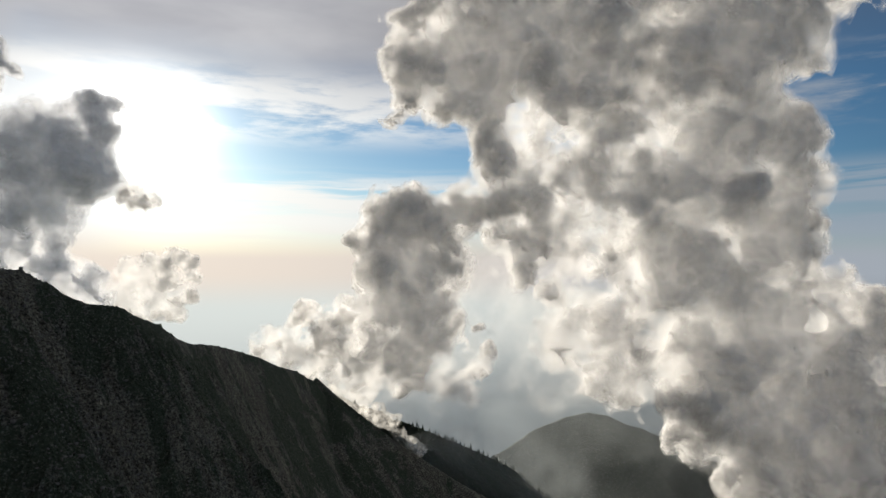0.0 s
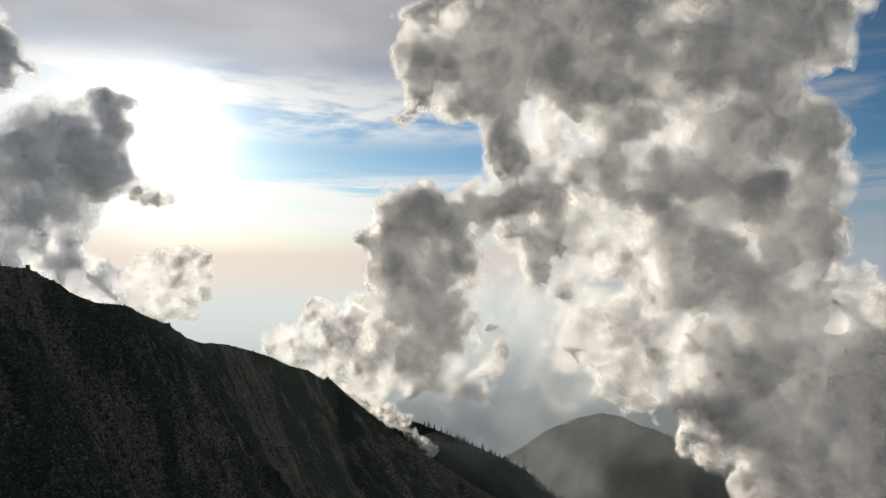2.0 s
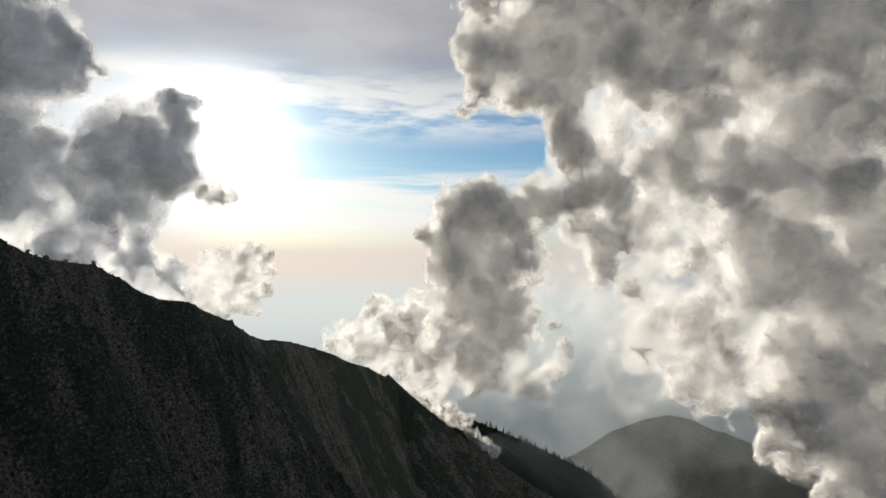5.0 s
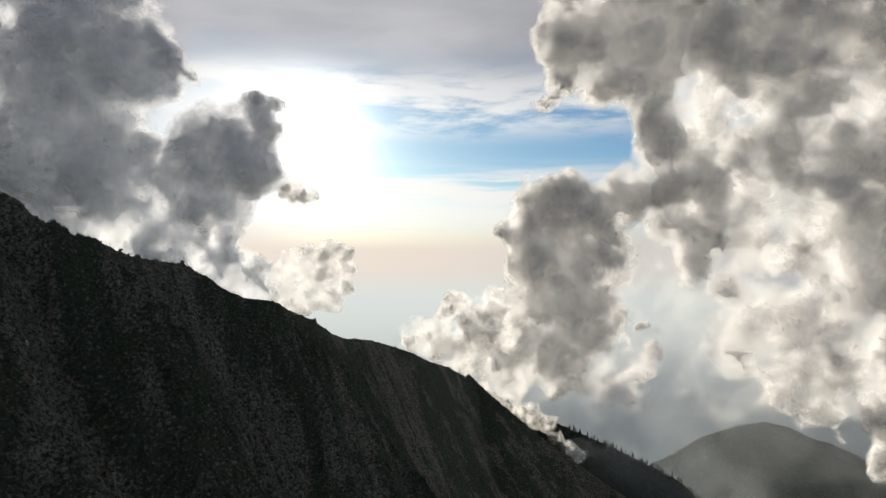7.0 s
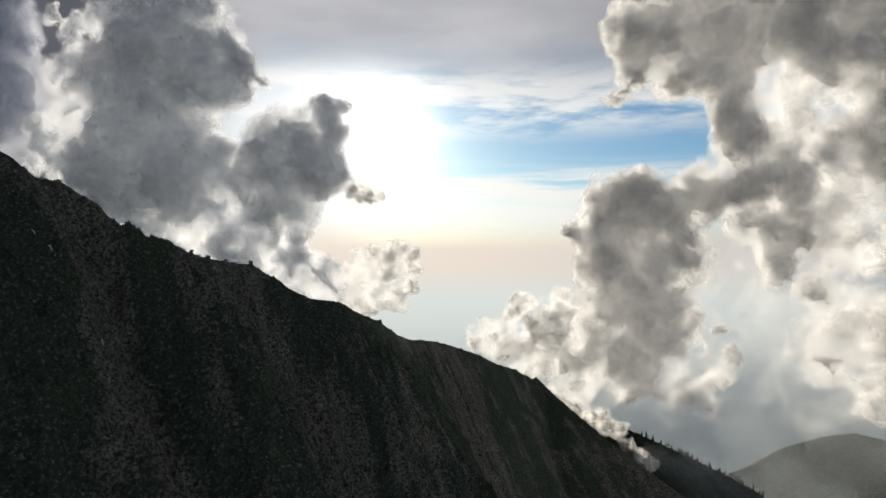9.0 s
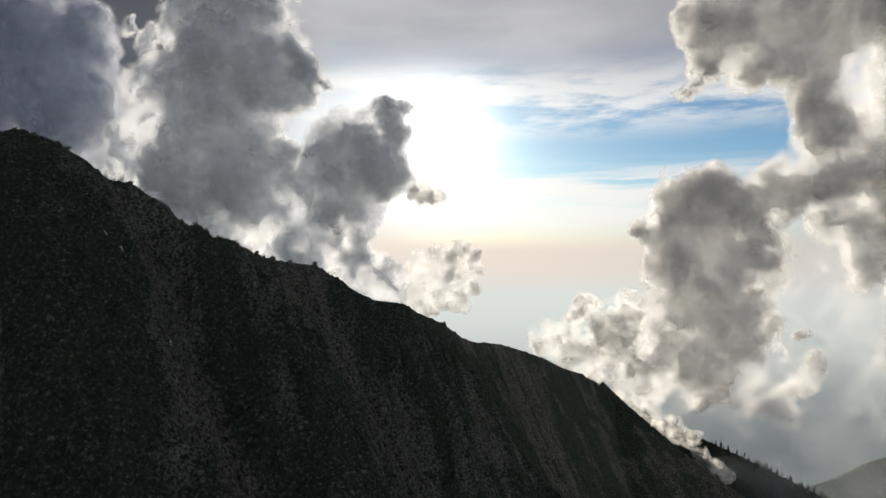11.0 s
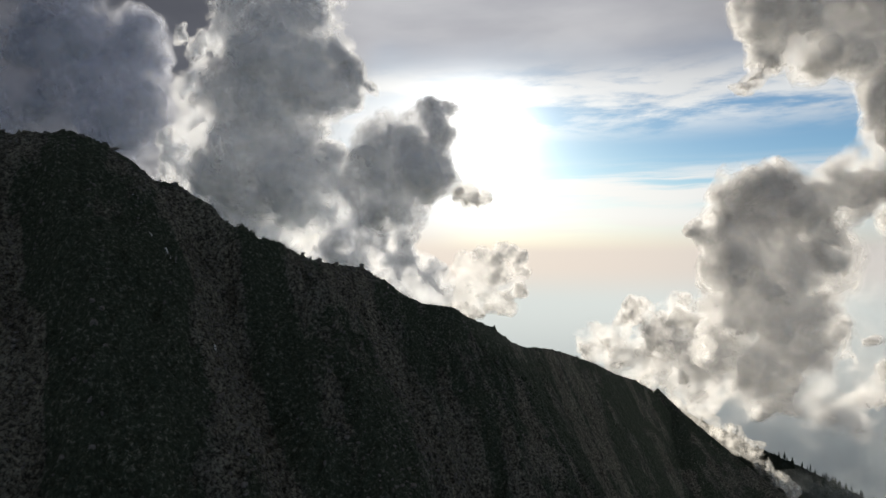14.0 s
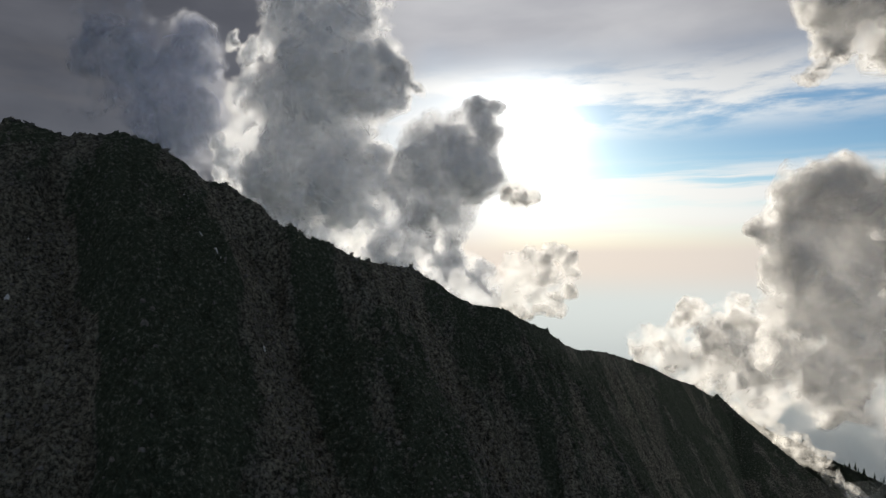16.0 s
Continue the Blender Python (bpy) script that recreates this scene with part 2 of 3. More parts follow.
def gradient_noise(p, seed, period=32):
    """Smooth noise, about -0.7 to 0.7, at the points p (n, 3)."""
    if seed not in GRADIENTS:
        g = np.random.RandomState(seed).normal(size=(period, period, period, 3)).astype(np.float32)
        GRADIENTS[seed] = g / np.linalg.norm(g, axis=-1, keepdims=True)
    g = GRADIENTS[seed]
    i = np.floor(p).astype(np.int64)
    f = (p - i).astype(np.float32)
    u = f * f * f * (f * (f * 6 - 15) + 10)
    i0, i1 = i % period, (i + 1) % period
    total = 0
    for a in (0, 1):
        for b in (0, 1):
            for c in (0, 1):
                v = g[(i1 if a else i0)[:, 0], (i1 if b else i0)[:, 1], (i1 if c else i0)[:, 2]]
                d = (v * (f - np.array((a, b, c), np.float32))).sum(1)
                w = (u[:, 0] if a else 1 - u[:, 0]) * (u[:, 1] if b else 1 - u[:, 1]) * (u[:, 2] if c else 1 - u[:, 2])
                total = total + w * d
    return total


def fractal(p, size, seed, octaves=4, gain=0.5, billow=False):
    out, amp, norm = 0, 1.0, 0.0
    for k in range(octaves):
        v = gradient_noise(p * (2.03 ** k / size) + 17.3 * k, seed + k)
        out = out + amp * ((np.abs(v) * 2.4 - 0.55) if billow else v * 1.6)
        norm += amp
        amp *= gain
    return out / norm


def mesh_object(name, points, faces, mat, parent=None, smooth=True):
    me = bpy.data.meshes.new(name)
    faces = np.asarray(faces)
    me.vertices.add(len(points))
    me.vertices.foreach_set("co", np.asarray(points, np.float32).ravel())
    k = faces.shape[1]
    me.loops.add(faces.size)
    me.loops.foreach_set("vertex_index", faces.astype(np.int32).ravel())
    me.polygons.add(len(faces))
    me.polygons.foreach_set("loop_start", np.arange(0, faces.size, k, dtype=np.int32))
    me.polygons.foreach_set("use_smooth", np.full(len(faces), smooth))
    me.update(calc_edges=True)
    me.materials.append(mat)
    ob = new(name, me)
    ob.parent = parent
    return ob


def skin(F, level, origin, voxel):
    """The surface F = level of a field on a grid: one point in each cell that it crosses, one square for each edge."""
    inside = F > level
    n = np.array(F.shape)
    corner = [(a, b, c) for a in (0, 1) for b in (0, 1) for c in (0, 1)]
    cut = lambda A, o: A[o[0]:n[0] - 1 + o[0], o[1]:n[1] - 1 + o[1], o[2]:n[2] - 1 + o[2]]
    count = sum(cut(inside, o).astype(np.int8) for o in corner)
    cells = np.argwhere((count > 0) & (count < 8))
    index = np.full(n - 1, -1, np.int64)
    index[tuple(cells.T)] = np.arange(len(cells))
    value = {o: F[tuple((cells + o).T)] - level for o in corner}
    total, hits = np.zeros((len(cells), 3)), np.zeros(len(cells))
    for o in corner:
        for axis in range(3):
            if o[axis]:
                continue
            e = tuple(1 if k == axis else o[k] for k in range(3))
            a, b = value[o], value[e]
            cross = (a > 0) != (b > 0)
            t = np.where(cross, a / np.where(cross, a - b, 1), 0)
            p = np.array(o, float)[None] + t[:, None] * np.eye(3)[axis]
            total += p * cross[:, None]
            hits += cross
    points = origin + (cells + total / hits[:, None]) * voxel
    quads = []
    for axis in range(3):
        b, c = (axis + 1) % 3, (axis + 2) % 3
        lo, hi = [slice(1, -1)] * 3, [slice(1, -1)] * 3
        lo[axis], hi[axis] = slice(0, -1), slice(1, None)
        A, B = inside[tuple(lo)], inside[tuple(hi)]
        at = np.argwhere(A != B)
        out = A[tuple(at.T)]
        at = at + 1
        at[:, axis] -= 1
        db, dc = np.eye(3, dtype=int)[b], np.eye(3, dtype=int)[c]
        q = np.stack([index[tuple((at - s).T)] for s in (db + dc, dc, 0 * db, db)], 1)
        quads.append(np.where(out[:, None], q, q[:, ::-1]))
    return points, np.concatenate(quads)


def stretched(A, size):
    """A coarse grid of values brought to the full size, evenly between its points."""
    for axis in range(3):
        at = np.linspace(0, A.shape[axis] - 1, size[axis])
        i = np.minimum(at.astype(int), A.shape[axis] - 2)
        w = (at - i).astype(np.float32).reshape([-1 if k == axis else 1 for k in range(3)])
        A = np.take(A, i, axis) * (1 - w) + np.take(A, i + 1, axis) * w
    return A


def budding(lumps, seed, depth=2):
    """Each lump puts out smaller ones over its skin, and these smaller ones again."""
    rng = np.random.RandomState(seed)
    out, last = [np.array(lumps, float)], np.array(lumps, float)
    for k in range(depth):
        count = 7 if k == 0 else 3
        base = np.repeat(last, count, 0)
        way = rng.normal(size=(len(base), 3))
        way /= np.linalg.norm(way, axis=1, keepdims=True)
        r = base[:, 3] * rng.uniform(0.30, 0.56, len(base))
        bud = np.empty_like(base)
        bud[:, :3] = base[:, :3] + way * (base[:, 3] * rng.uniform(0.72, 1.02, len(base)))[:, None] * np.stack([np.ones(len(base)), base[:, 4], np.ones(len(base))], 1)
        bud[:, 3] = r
        bud[:, 4] = np.minimum(0.9, base[:, 4] * 1.35)
        out.append(bud)
        last = bud
    return np.concatenate(out)


def puffs(name, lumps, label, seed, voxel=9.0, levels=LEVELS, coats=None, category="cloud", billow=0.50, wave=170.0, bend=0.46, buds=2, swell=1.14, strength=1.1):
    """A cloud: lumps (x, y, z, radius, thickness) run together, bent out of round, with billows on billows, as a closed body under looser coats."""
    L = budding(lumps, seed, buds)
    # thick lumps are dense, thin ones loose, and their buds a little looser
    dense = np.interp([l[4] for l in lumps], (0.06, 0.40), (0.64, 1.12)) * strength
    weight = [dense]
    for k in range(buds):
        weight.append(np.repeat(weight[-1], 7 if k == 0 else 3) * 0.94)
    weight = np.concatenate(weight) * np.random.RandomState(seed + 90).uniform(0.86, 1.2, len(L))
    large = L[:, 3] > voxel * 1.1
    L, weight = L[large], weight[large]
    L[:, 3] *= swell
    L[:, 4] = np.maximum(L[:, 4], 2.3 * voxel / L[:, 3])
    reach = 1.55
    low = (L[:, :3] - L[:, 3:4] * reach * 1.1).min(0) - 3 * voxel
    high = (L[:, :3] + L[:, 3:4] * reach * 1.1).max(0) + 3 * voxel
    size = np.ceil((high - low) / voxel).astype(int) + 1
    F = np.zeros(size, np.float32)
    grid = [(low[k] + voxel * np.arange(size[k])).astype(np.float32) for k in range(3)]
    # how far each place is bent aside
    coarse = np.maximum(size // 2, 2)
    cg = np.stack(np.meshgrid(*[np.linspace(low[k], low[k] + voxel * (size[k] - 1), coarse[k]) for k in range(3)], indexing="ij"), -1).reshape(-1, 3)
    bends = [stretched((wave * bend * fractal(cg, wave * 0.8, seed + 40 + 7 * k, 3, 0.5)).reshape(coarse).astype(np.float32), size) for k in range(3)]
    for (x, y, z, r, thick), strong in zip(L, weight):
        R = r * reach
        far = R * 1.08 + wave * bend * 0.35
        s = tuple(slice(max(0, int((c - far - low[k]) / voxel)), max(1, int((c + far - low[k]) / voxel) + 2)) for k, c in enumerate((x, y, z)))
        d = ((grid[0][s[0]] - x)[:, None, None] + bends[0][s]) ** 2 + ((grid[1][s[1]] - y)[None, :, None] + bends[1][s]) ** 2 / thick ** 2 + ((grid[2][s[2]] - z)[None, None, :] + bends[2][s]) ** 2
        w = strong * np.clip(1 - d / R ** 2, 0, None) ** 2
        F[s] = np.sqrt(np.sqrt(F[s] ** 4 + w ** 4))
    near = np.argwhere((F > 0.005))
    p = low + near * voxel
    octaves = max(2, int(math.log2(wave / (5.0 * voxel))) + 1)
    v = (fractal(p, wave, seed, octaves, 0.58, True) * 0.7 + fractal(p, wave * 0.7, seed + 20, octaves, 0.58) * 0.5) * billow
    here = F[tuple(near.T)]
    F[tuple(near.T)] += (v * np.clip(here * 8, 0, 1) * np.interp(here, (0.4, 1.0), (1.0, 0.65))).astype(np.float32)
    F[[0, -1]] = F[:, [0, -1]] = 0
    F[:, :, [0, -1]] = 0
    cloud = new(name)
    base = Vector((L[:, 0].mean(), L[:, 1].mean(), (L[:, 2] - L[:, 3]).min()))
    cloud.location = base
    tagged(cloud, label, category)
    for k, (level, coat) in enumerate(zip(levels, coats or CLOUD)):
        part_name, step = "body" if k == 0 else "heart" if k < 4 else "fringe" if k < 8 else "wisp", 1 if k in (5, 7) else 2
        points, quads = skin(F[::step, ::step, ::step], level, low, voxel * step)
        if len(quads) > 80:
            mesh_object(part_name, points - np.array(base), quads, coat, cloud)
    return cloud


# ---- the mountain ----
CREST_HIGH = [(-760, 250, 70), (-715, 330, 95), (-671, 401, 115), (-663, 412, 120), (-653, 425, 116), (-642, 440, 110), (-632, 454, 113), (-618, 471, 114), (-604, 488, 111), (-594, 499, 103), (-580, 512, 90), (-571, 520, 76), (-561, 530, 74), (-551, 539, 70), (-542, 543, 62), (-530, 549, 55), (-518, 555, 41), (-507, 558, 34), (-497, 562, 32), (-489, 571, 23), (-482, 584, 21), (-478, 604, 12)]
CREST_LOW = [(-476, 630, 3), (-467, 664, -2), (-458, 690, -5), (-442, 708, -20), (-430, 721, -33), (-412, 737, -44), (-397, 748, -46), (-387, 761, -50), (-381, 789, -63), (-380, 840, -76), (-395, 945, -109), (-409, 1035, -128), (-411, 1140, -142), (-405, 1224, -162), (-380, 1323, -192), (-365, 1411, -224), (-342, 1501, -250), (-308, 1544, -285)]
SPUR = [(-316, 1590, -279), (-270, 1565, -312), (-198, 1550, -364), (-114, 1530, -420), (-32, 1510, -467), (34, 1490, -503), (105, 1470, -535), (187, 1450, -582), (285, 1430, -649)]


def ridge(x, y, line, front, back, hollow=0.0):
    """Height of the slopes that fall from a crest line, and the metres along it and from it."""
    best = np.full(x.shape, -1e9)
    along, away = np.zeros(x.shape), np.full(x.shape, 1e9)
    run = 0.0
    for (ax, ay, az), (bx, by, bz) in zip(line, line[1:]):
        dx, dy = bx - ax, by - ay
        length = math.hypot(dx, dy)
        t = np.clip(((x - ax) * dx + (y - ay) * dy) / length ** 2, 0, 1)
        px, py = x - ax - t * dx, y - ay - t * dy
        d = np.hypot(px, py)
        side = px * dy - py * dx          # above 0: on the right of the line
        fall = np.where(side > 0, front, back)
        h = az + t * (bz - az) - d * fall + hollow * d * d / (d + 300)
        closer = h > best
        best, along, away = np.where(closer, h, best), np.where(closer, run + t * length, along), np.where(closer, d, away)
        run += length
    return best, along, away


# gullies (below 0) and spurs that run down from the crest: depth, width, line
FURROWS = [(-15, 15, [(-600, 414), (-565, 404), (-500, 380), (-468, 366), (-424, 334), (-370, 296)]),
           (-22, 24, [(-545, 540), (-519, 531), (-453, 520), (-403, 499), (-377, 487), (-338, 470), (-270, 436)]),
           (-14, 20, [(-479, 571), (-430, 545), (-390, 516)]),
           (-13, 26, [(-440, 735), (-395, 715), (-340, 690), (-270, 650)]),
           (13, 20, [(-575, 512), (-520, 507), (-467, 480), (-419, 465), (-378, 437), (-320, 400)]),
           (16, 26, [(-475, 622), (-392, 588), (-341, 546), (-319, 527), (-260, 480)]),
           (12, 22, [(-590, 455), (-530, 430), (-470, 405), (-420, 380), (-350, 335)])]
# lanes of loose stones (above 0), of dark plants and painted shade: how much, width, line
LANES = [(0.30, 9, [(-585, 408), (-565, 402), (-500, 377), (-468, 363), (-424, 331), (-370, 293)]),
         (0.22, 30, [(-560, 372), (-500, 340), (-430, 300), (-360, 260)]),
         (0.26, 20, [(-545, 523), (-490, 512), (-440, 494), (-400, 480), (-350, 452), (-280, 415)]),
         (0.20, 34, [(-450, 660), (-400, 650), (-350, 640), (-280, 600)]),
         (-0.28, 20, [(-490, 571), (-417, 522), (-382, 502), (-330, 478), (-270, 445)]),
         # right wall of the first gully: its shade is put in as dark colour
         (-0.24, 22, [(-580, 425), (-520, 405), (-470, 388), (-420, 355), (-370, 318)]),
         (-0.20, 22, [(-500, 465), (-450, 445), (-400, 420), (-340, 380)]),
         # shading below the low crest, painted with the same dark colour
         (-0.22, 50, [(-400, 770), (-370, 850), (-330, 930)])]


def off_line(x, y, line):
    """Metres from a line in the plan."""
    best = np.full(x.shape, 1e9)
    for (ax, ay), (bx, by) in zip(line, line[1:]):
        dx, dy = bx - ax, by - ay
        t = np.clip(((x - ax) * dx + (y - ay) * dy) / (dx * dx + dy * dy), 0, 1)
        best = np.minimum(best, np.hypot(x - ax - t * dx, y - ay - t * dy))
    return best


def mountain_form(x, y):
    """Height, and the metres along the crest and down from it."""
    x, y = np.ravel(x).astype(float), np.ravel(y).astype(float)
    h1, s1, d1 = ridge(x, y, CREST_HIGH + CREST_LOW, 1.04 + 0.60 * np.clip((y - 420) / 480, 0, 1), 1.25, 0.10)
    h2, s2, d2 = ridge(x, y, SPUR, 0.80, 1.0)
    s1 = 0.64 * (x + 760) + 0.77 * (y - 250)
    flat = np.stack([x, y, 0 * x], 1)
    calm = np.clip((1300 - y) / 600, 0.15, 1)
    depth = np.clip((d1 - 4) / 100, 0, 1) * calm
    bent = s1 + fractal(flat, 90.0, 3, 2) * 16
    gully = np.abs(fractal(np.stack([bent, d1 * 0.10, 0 * x], 1), 105.0, 5, 3, 0.5))
    ribs = np.abs(fractal(np.stack([bent, d1 * 0.22, 0 * x + 50], 1), 34.0, 31, 3, 0.55))
    sway = fractal(flat, 40.0, 57, 4, 0.65) * 22
    lanes = gully * 0.5 + 0.08 + fractal(flat, 30.0, 151, 4, 0.7) * 0.16
    for deep, wide, line in FURROWS:
        h1 = h1 + deep * np.exp(-((off_line(x, y, line) + sway * 0.5) / wide) ** 2) * np.clip((d1 - 6) / 40, 0, 1)
    for much, wide, line in LANES:
        lanes = lanes + much * np.exp(-((off_line(x, y, line) + sway) / wide) ** 2)
    h1 = h1 + (-gully * 62 + 12) * depth + (ribs * 13 - 3) * np.clip(d1 / 30, 0, 1) * calm
    h2 = h2 + fractal(flat, 60.0, 71, 3) * 8 * np.clip(d2 / 30, 0, 1)
    h = np.maximum(h1, h2)
    d = np.minimum(d1, d2)
    crag = fractal(flat, 19.0, 11, 4, 0.62) * (0.9 + 5.1 * np.clip((860 - y) / 260, 0, 1)) * np.clip(0.25 + d / 30, 0, 1)
    sharp = 1 - np.abs(fractal(flat + np.stack([sway, -sway, 0 * x], 1), 26.0, 141, 4, 0.6)) * 3
    crag = crag + (sharp - 0.4) * 8.5 * np.clip((d - 3) / 25, 0, 1) * np.clip((1500 - y) / 500, 0, 1)
    tooth = np.clip(fractal(np.stack([s1, 0 * x, 0 * x], 1), 19.0, 23, 4, 0.75), 0, 1) ** 1.5 * np.exp(-d1 / 5.0) * np.where(y < 640, 45.0, 18.0)
    return h + crag + tooth, s1, d1, lanes


def mountain_height(x, y):
    return mountain_form(x, y)[0].reshape(np.shape(x))


def axis_of(*stretches):
    out = []
    for a, b, step in stretches:
        out += list(np.arange(a, b, step))
    return np.array(out)


def sheet(name, gx, gy, form, mat, parent=None, smooth=True):
    """A stretch of ground on a grid, whose heights form(x, y) gives, with the way along and down from its crest."""
    X, Y = np.meshgrid(gx, gy, indexing="ij")
    Z, along, away, hollow = form(X, Y)
    ny = len(gy)
    k = (np.arange(len(gx) - 1)[:, None] * ny + np.arange(ny - 1)[None]).ravel()
    ob = mesh_object(name, np.stack([X.ravel(), Y.ravel(), Z.ravel()], -1), np.stack([k, k + ny, k + ny + 1, k + 1], 1), mat, parent, smooth)
    for key, values in (("along", along), ("away", away), ("hollow", hollow)):
        ob.data.attributes.new(key, "FLOAT", "POINT").data.foreach_set("value", np.asarray(values, np.float32).ravel())
    return ob


mountain = sheet("mountain", axis_of((-1300, -720, 12), (-720, -240, 2.2), (-240, 420, 5.0)), axis_of((-100, 240, 10), (240, 900, 2.2), (900, 1760, 5.0), (1760, 2100, 12)), mountain_form, ROCKY, smooth=False)
tagged(mountain, "steep dark rocky mountain slope with scree gullies and jagged crest", "mountain", kind="structure")

RIDGE = [(-403, 1860, -322), (-302, 1850, -377), (-234, 1830, -402), (-175, 1810, -412), (-141, 1790, -431), (-105, 1776, -436), (-23, 1850, -488), (61, 1900, -535), (131, 1950, -580), (214, 2000, -633), (280, 2030, -699), (375, 2060, -791)]
HILL = [(118, 2900, -948), (225, 2950, -882), (305, 2970, -849), (442, 3000, -765), (575, 3000, -712), (682, 3000, -688), (775, 3000, -704), (868, 3000, -746), (944, 2990, -767), (1218, 2950, -887), (1401, 2900, -974), (1678, 2850, -1082)]


def ridge_form(x, y):
    x, y = np.ravel(x).astype(float), np.ravel(y).astype(float)
    h, s, d = ridge(x, y, RIDGE, 0.85, 0.9)
    p = np.stack([x, y, 0 * x], 1)
    h = h - np.abs(fractal(np.stack([s, d * 0.3, 0 * x], 1), 80.0, 91, 3)) * 30 * np.clip(d / 80, 0, 1) + fractal(p, 30.0, 95, 4, 0.6) * 5 * np.clip(0.3 + d / 25, 0, 1)
    return h, s, d, 0 * d


def hill_form(x, y):
    x, y = np.ravel(x).astype(float), np.ravel(y).astype(float)
    h, s, d = ridge(x, y, HILL, 0.75, 0.7)
    p = np.stack([x, y, 0 * x], 1)
    h = h - np.abs(fractal(np.stack([s, d * 0.4, 0 * x], 1), 260.0, 61, 3)) * 60 * np.clip((d - 30) / 300, 0, 1) + fractal(p, 60.0, 65, 3, 0.6) * 6 * np.clip(0.1 + d / 60, 0, 1)
    return h, s, d, 0 * d


def valley_form(x, y):
    p = np.stack([x.ravel(), y.ravel(), 0 * x.ravel()], 1)
    h = -1180 - 1500 * (p[:, 0] ** 2 + p[:, 1] ** 2) / 4600 ** 2 + fractal(p, 500.0, 81, 4) * 60
    return h, p[:, 0], p[:, 1], 0 * h


far_ridge = sheet("far_ridge", np.arange(-620, 700, 6.0), np.arange(1500, 2400, 7.0), ridge_form, WOODED)
tagged(far_ridge, "dark grassy ridge with rocks and scattered conifers behind the mountain", "mountain ridge", kind="structure")
hill = sheet("far_hill", np.arange(-300, 2200, 13.0), np.arange(2200, 3700, 13.0), hill_form, WOODED)
tagged(hill, "rounded wooded hill standing in the haze", "hill", kind="structure")
ground = sheet("ground", np.linspace(-4600, 4600, 120), np.linspace(-4600, 4600, 120), valley_form, VALLEY)
tagged(ground, "wooded valley floor far below in the haze", "ground", kind="structure")


# ---- clouds ----
GREAT_TOP = [(-39, 1793, 663, 84, 0.18), (74, 1796, 730, 97, 0.14), (-55, 1788, 531, 74, 0.27), (-116, 1792, 448, 32, 0.23), (107, 1801, 552, 130, 0.48), (239, 1819, 673, 148, 0.48), (349, 1798, 551, 146, 0.27), (188, 1804, 414, 84, 0.14), (126, 1797, 347, 58, 0.16), (420, 1818, 739, 131, 0.48), (512, 1798, 583, 113, 0.18), (108, 1811, 884, 131, 0.23), (324, 1826, 909, 165, 0.48), (554, 1823, 890, 165, 0.27), (-103, 1794, 582, 48, 0.18), (26, 1802, 470, 65, 0.16)]
GREAT_MIDDLE = [(156, 1812, 260, 73, 0.14), (287, 1820, 278, 131, 0.11), (481, 1810, 374, 154, 0.15), (650, 1825, 542, 131, 0.15), (798, 1823, 641, 164, 0.35), (971, 1838, 697, 133, 0.27), (1066, 1832, 619, 59, 0.12), (890, 1815, 408, 147, 0.23), (987, 1829, 378, 99, 0.2), (1010, 1831, 247, 95, 0.23), (759, 1817, 261, 147, 0.31), (562, 1815, 179, 130, 0.2), (387, 1832, 165, 98, 0.093), (231, 1832, 140, 82, 0.12), (871, 1866, 912, 186, 0.35), (1118, 1858, 857, 134, 0.23)]
GREAT_BASE = [(947, 1838, 83, 140, 0.32), (1057, 1830, 115, 65, 0.18), (710, 1824, 17, 130, 0.32), (880, 1809, -112, 145, 0.27), (1055, 1832, -65, 90, 0.23), (595, 1824, -145, 114, 0.099), (450, 1832, -195, 114, 0.081), (328, 1836, -228, 75, 0.081), (675, 1824, -275, 105, 0.14), (835, 1819, -290, 129, 0.27), (993, 1813, -273, 121, 0.32), (1127, 1819, -210, 97, 0.23), (530, 1828, -308, 97, 0.09), (222, 1832, 9, 56, 0.14), (328, 1832, -81, 42, 0.11), (516, 1828, 1, 65, 0.18)]
GREAT_FOOT = [(-127, 1749, 406, 20, 0.45), (-141, 1750, 378, 13, 0.45), (694, 1754, -419, 72, 0.18), (818, 1752, -427, 99, 0.29), (1004, 1780, -457, 133, 0.51), (1138, 1789, -349, 102, 0.59), (954, 1749, -603, 130, 0.44), (814, 1747, -564, 77, 0.29), (634, 1762, -460, 37, 0.18), (1150, 1789, -585, 133, 0.59), (1243, 1806, -463, 119, 0.59), (1282, 1854, -148, 89, 0.44), (873, 1768, -360, 72, 0.29), (190, 1834, 198, 99, 0.18), (281, 1840, 75, 82, 0.13), (183, 1840, 66, 59, 0.14), (390, 1850, 17, 66, 0.11), (756, 1769, -360, 63, 0.18)]
puffs("cumulus_cloud", GREAT_TOP + GREAT_MIDDLE + GREAT_BASE + GREAT_FOOT, "towering backlit cumulus cloud with bright rims above the hill", 11, 8.0, wave=165.0, strength=1.17)

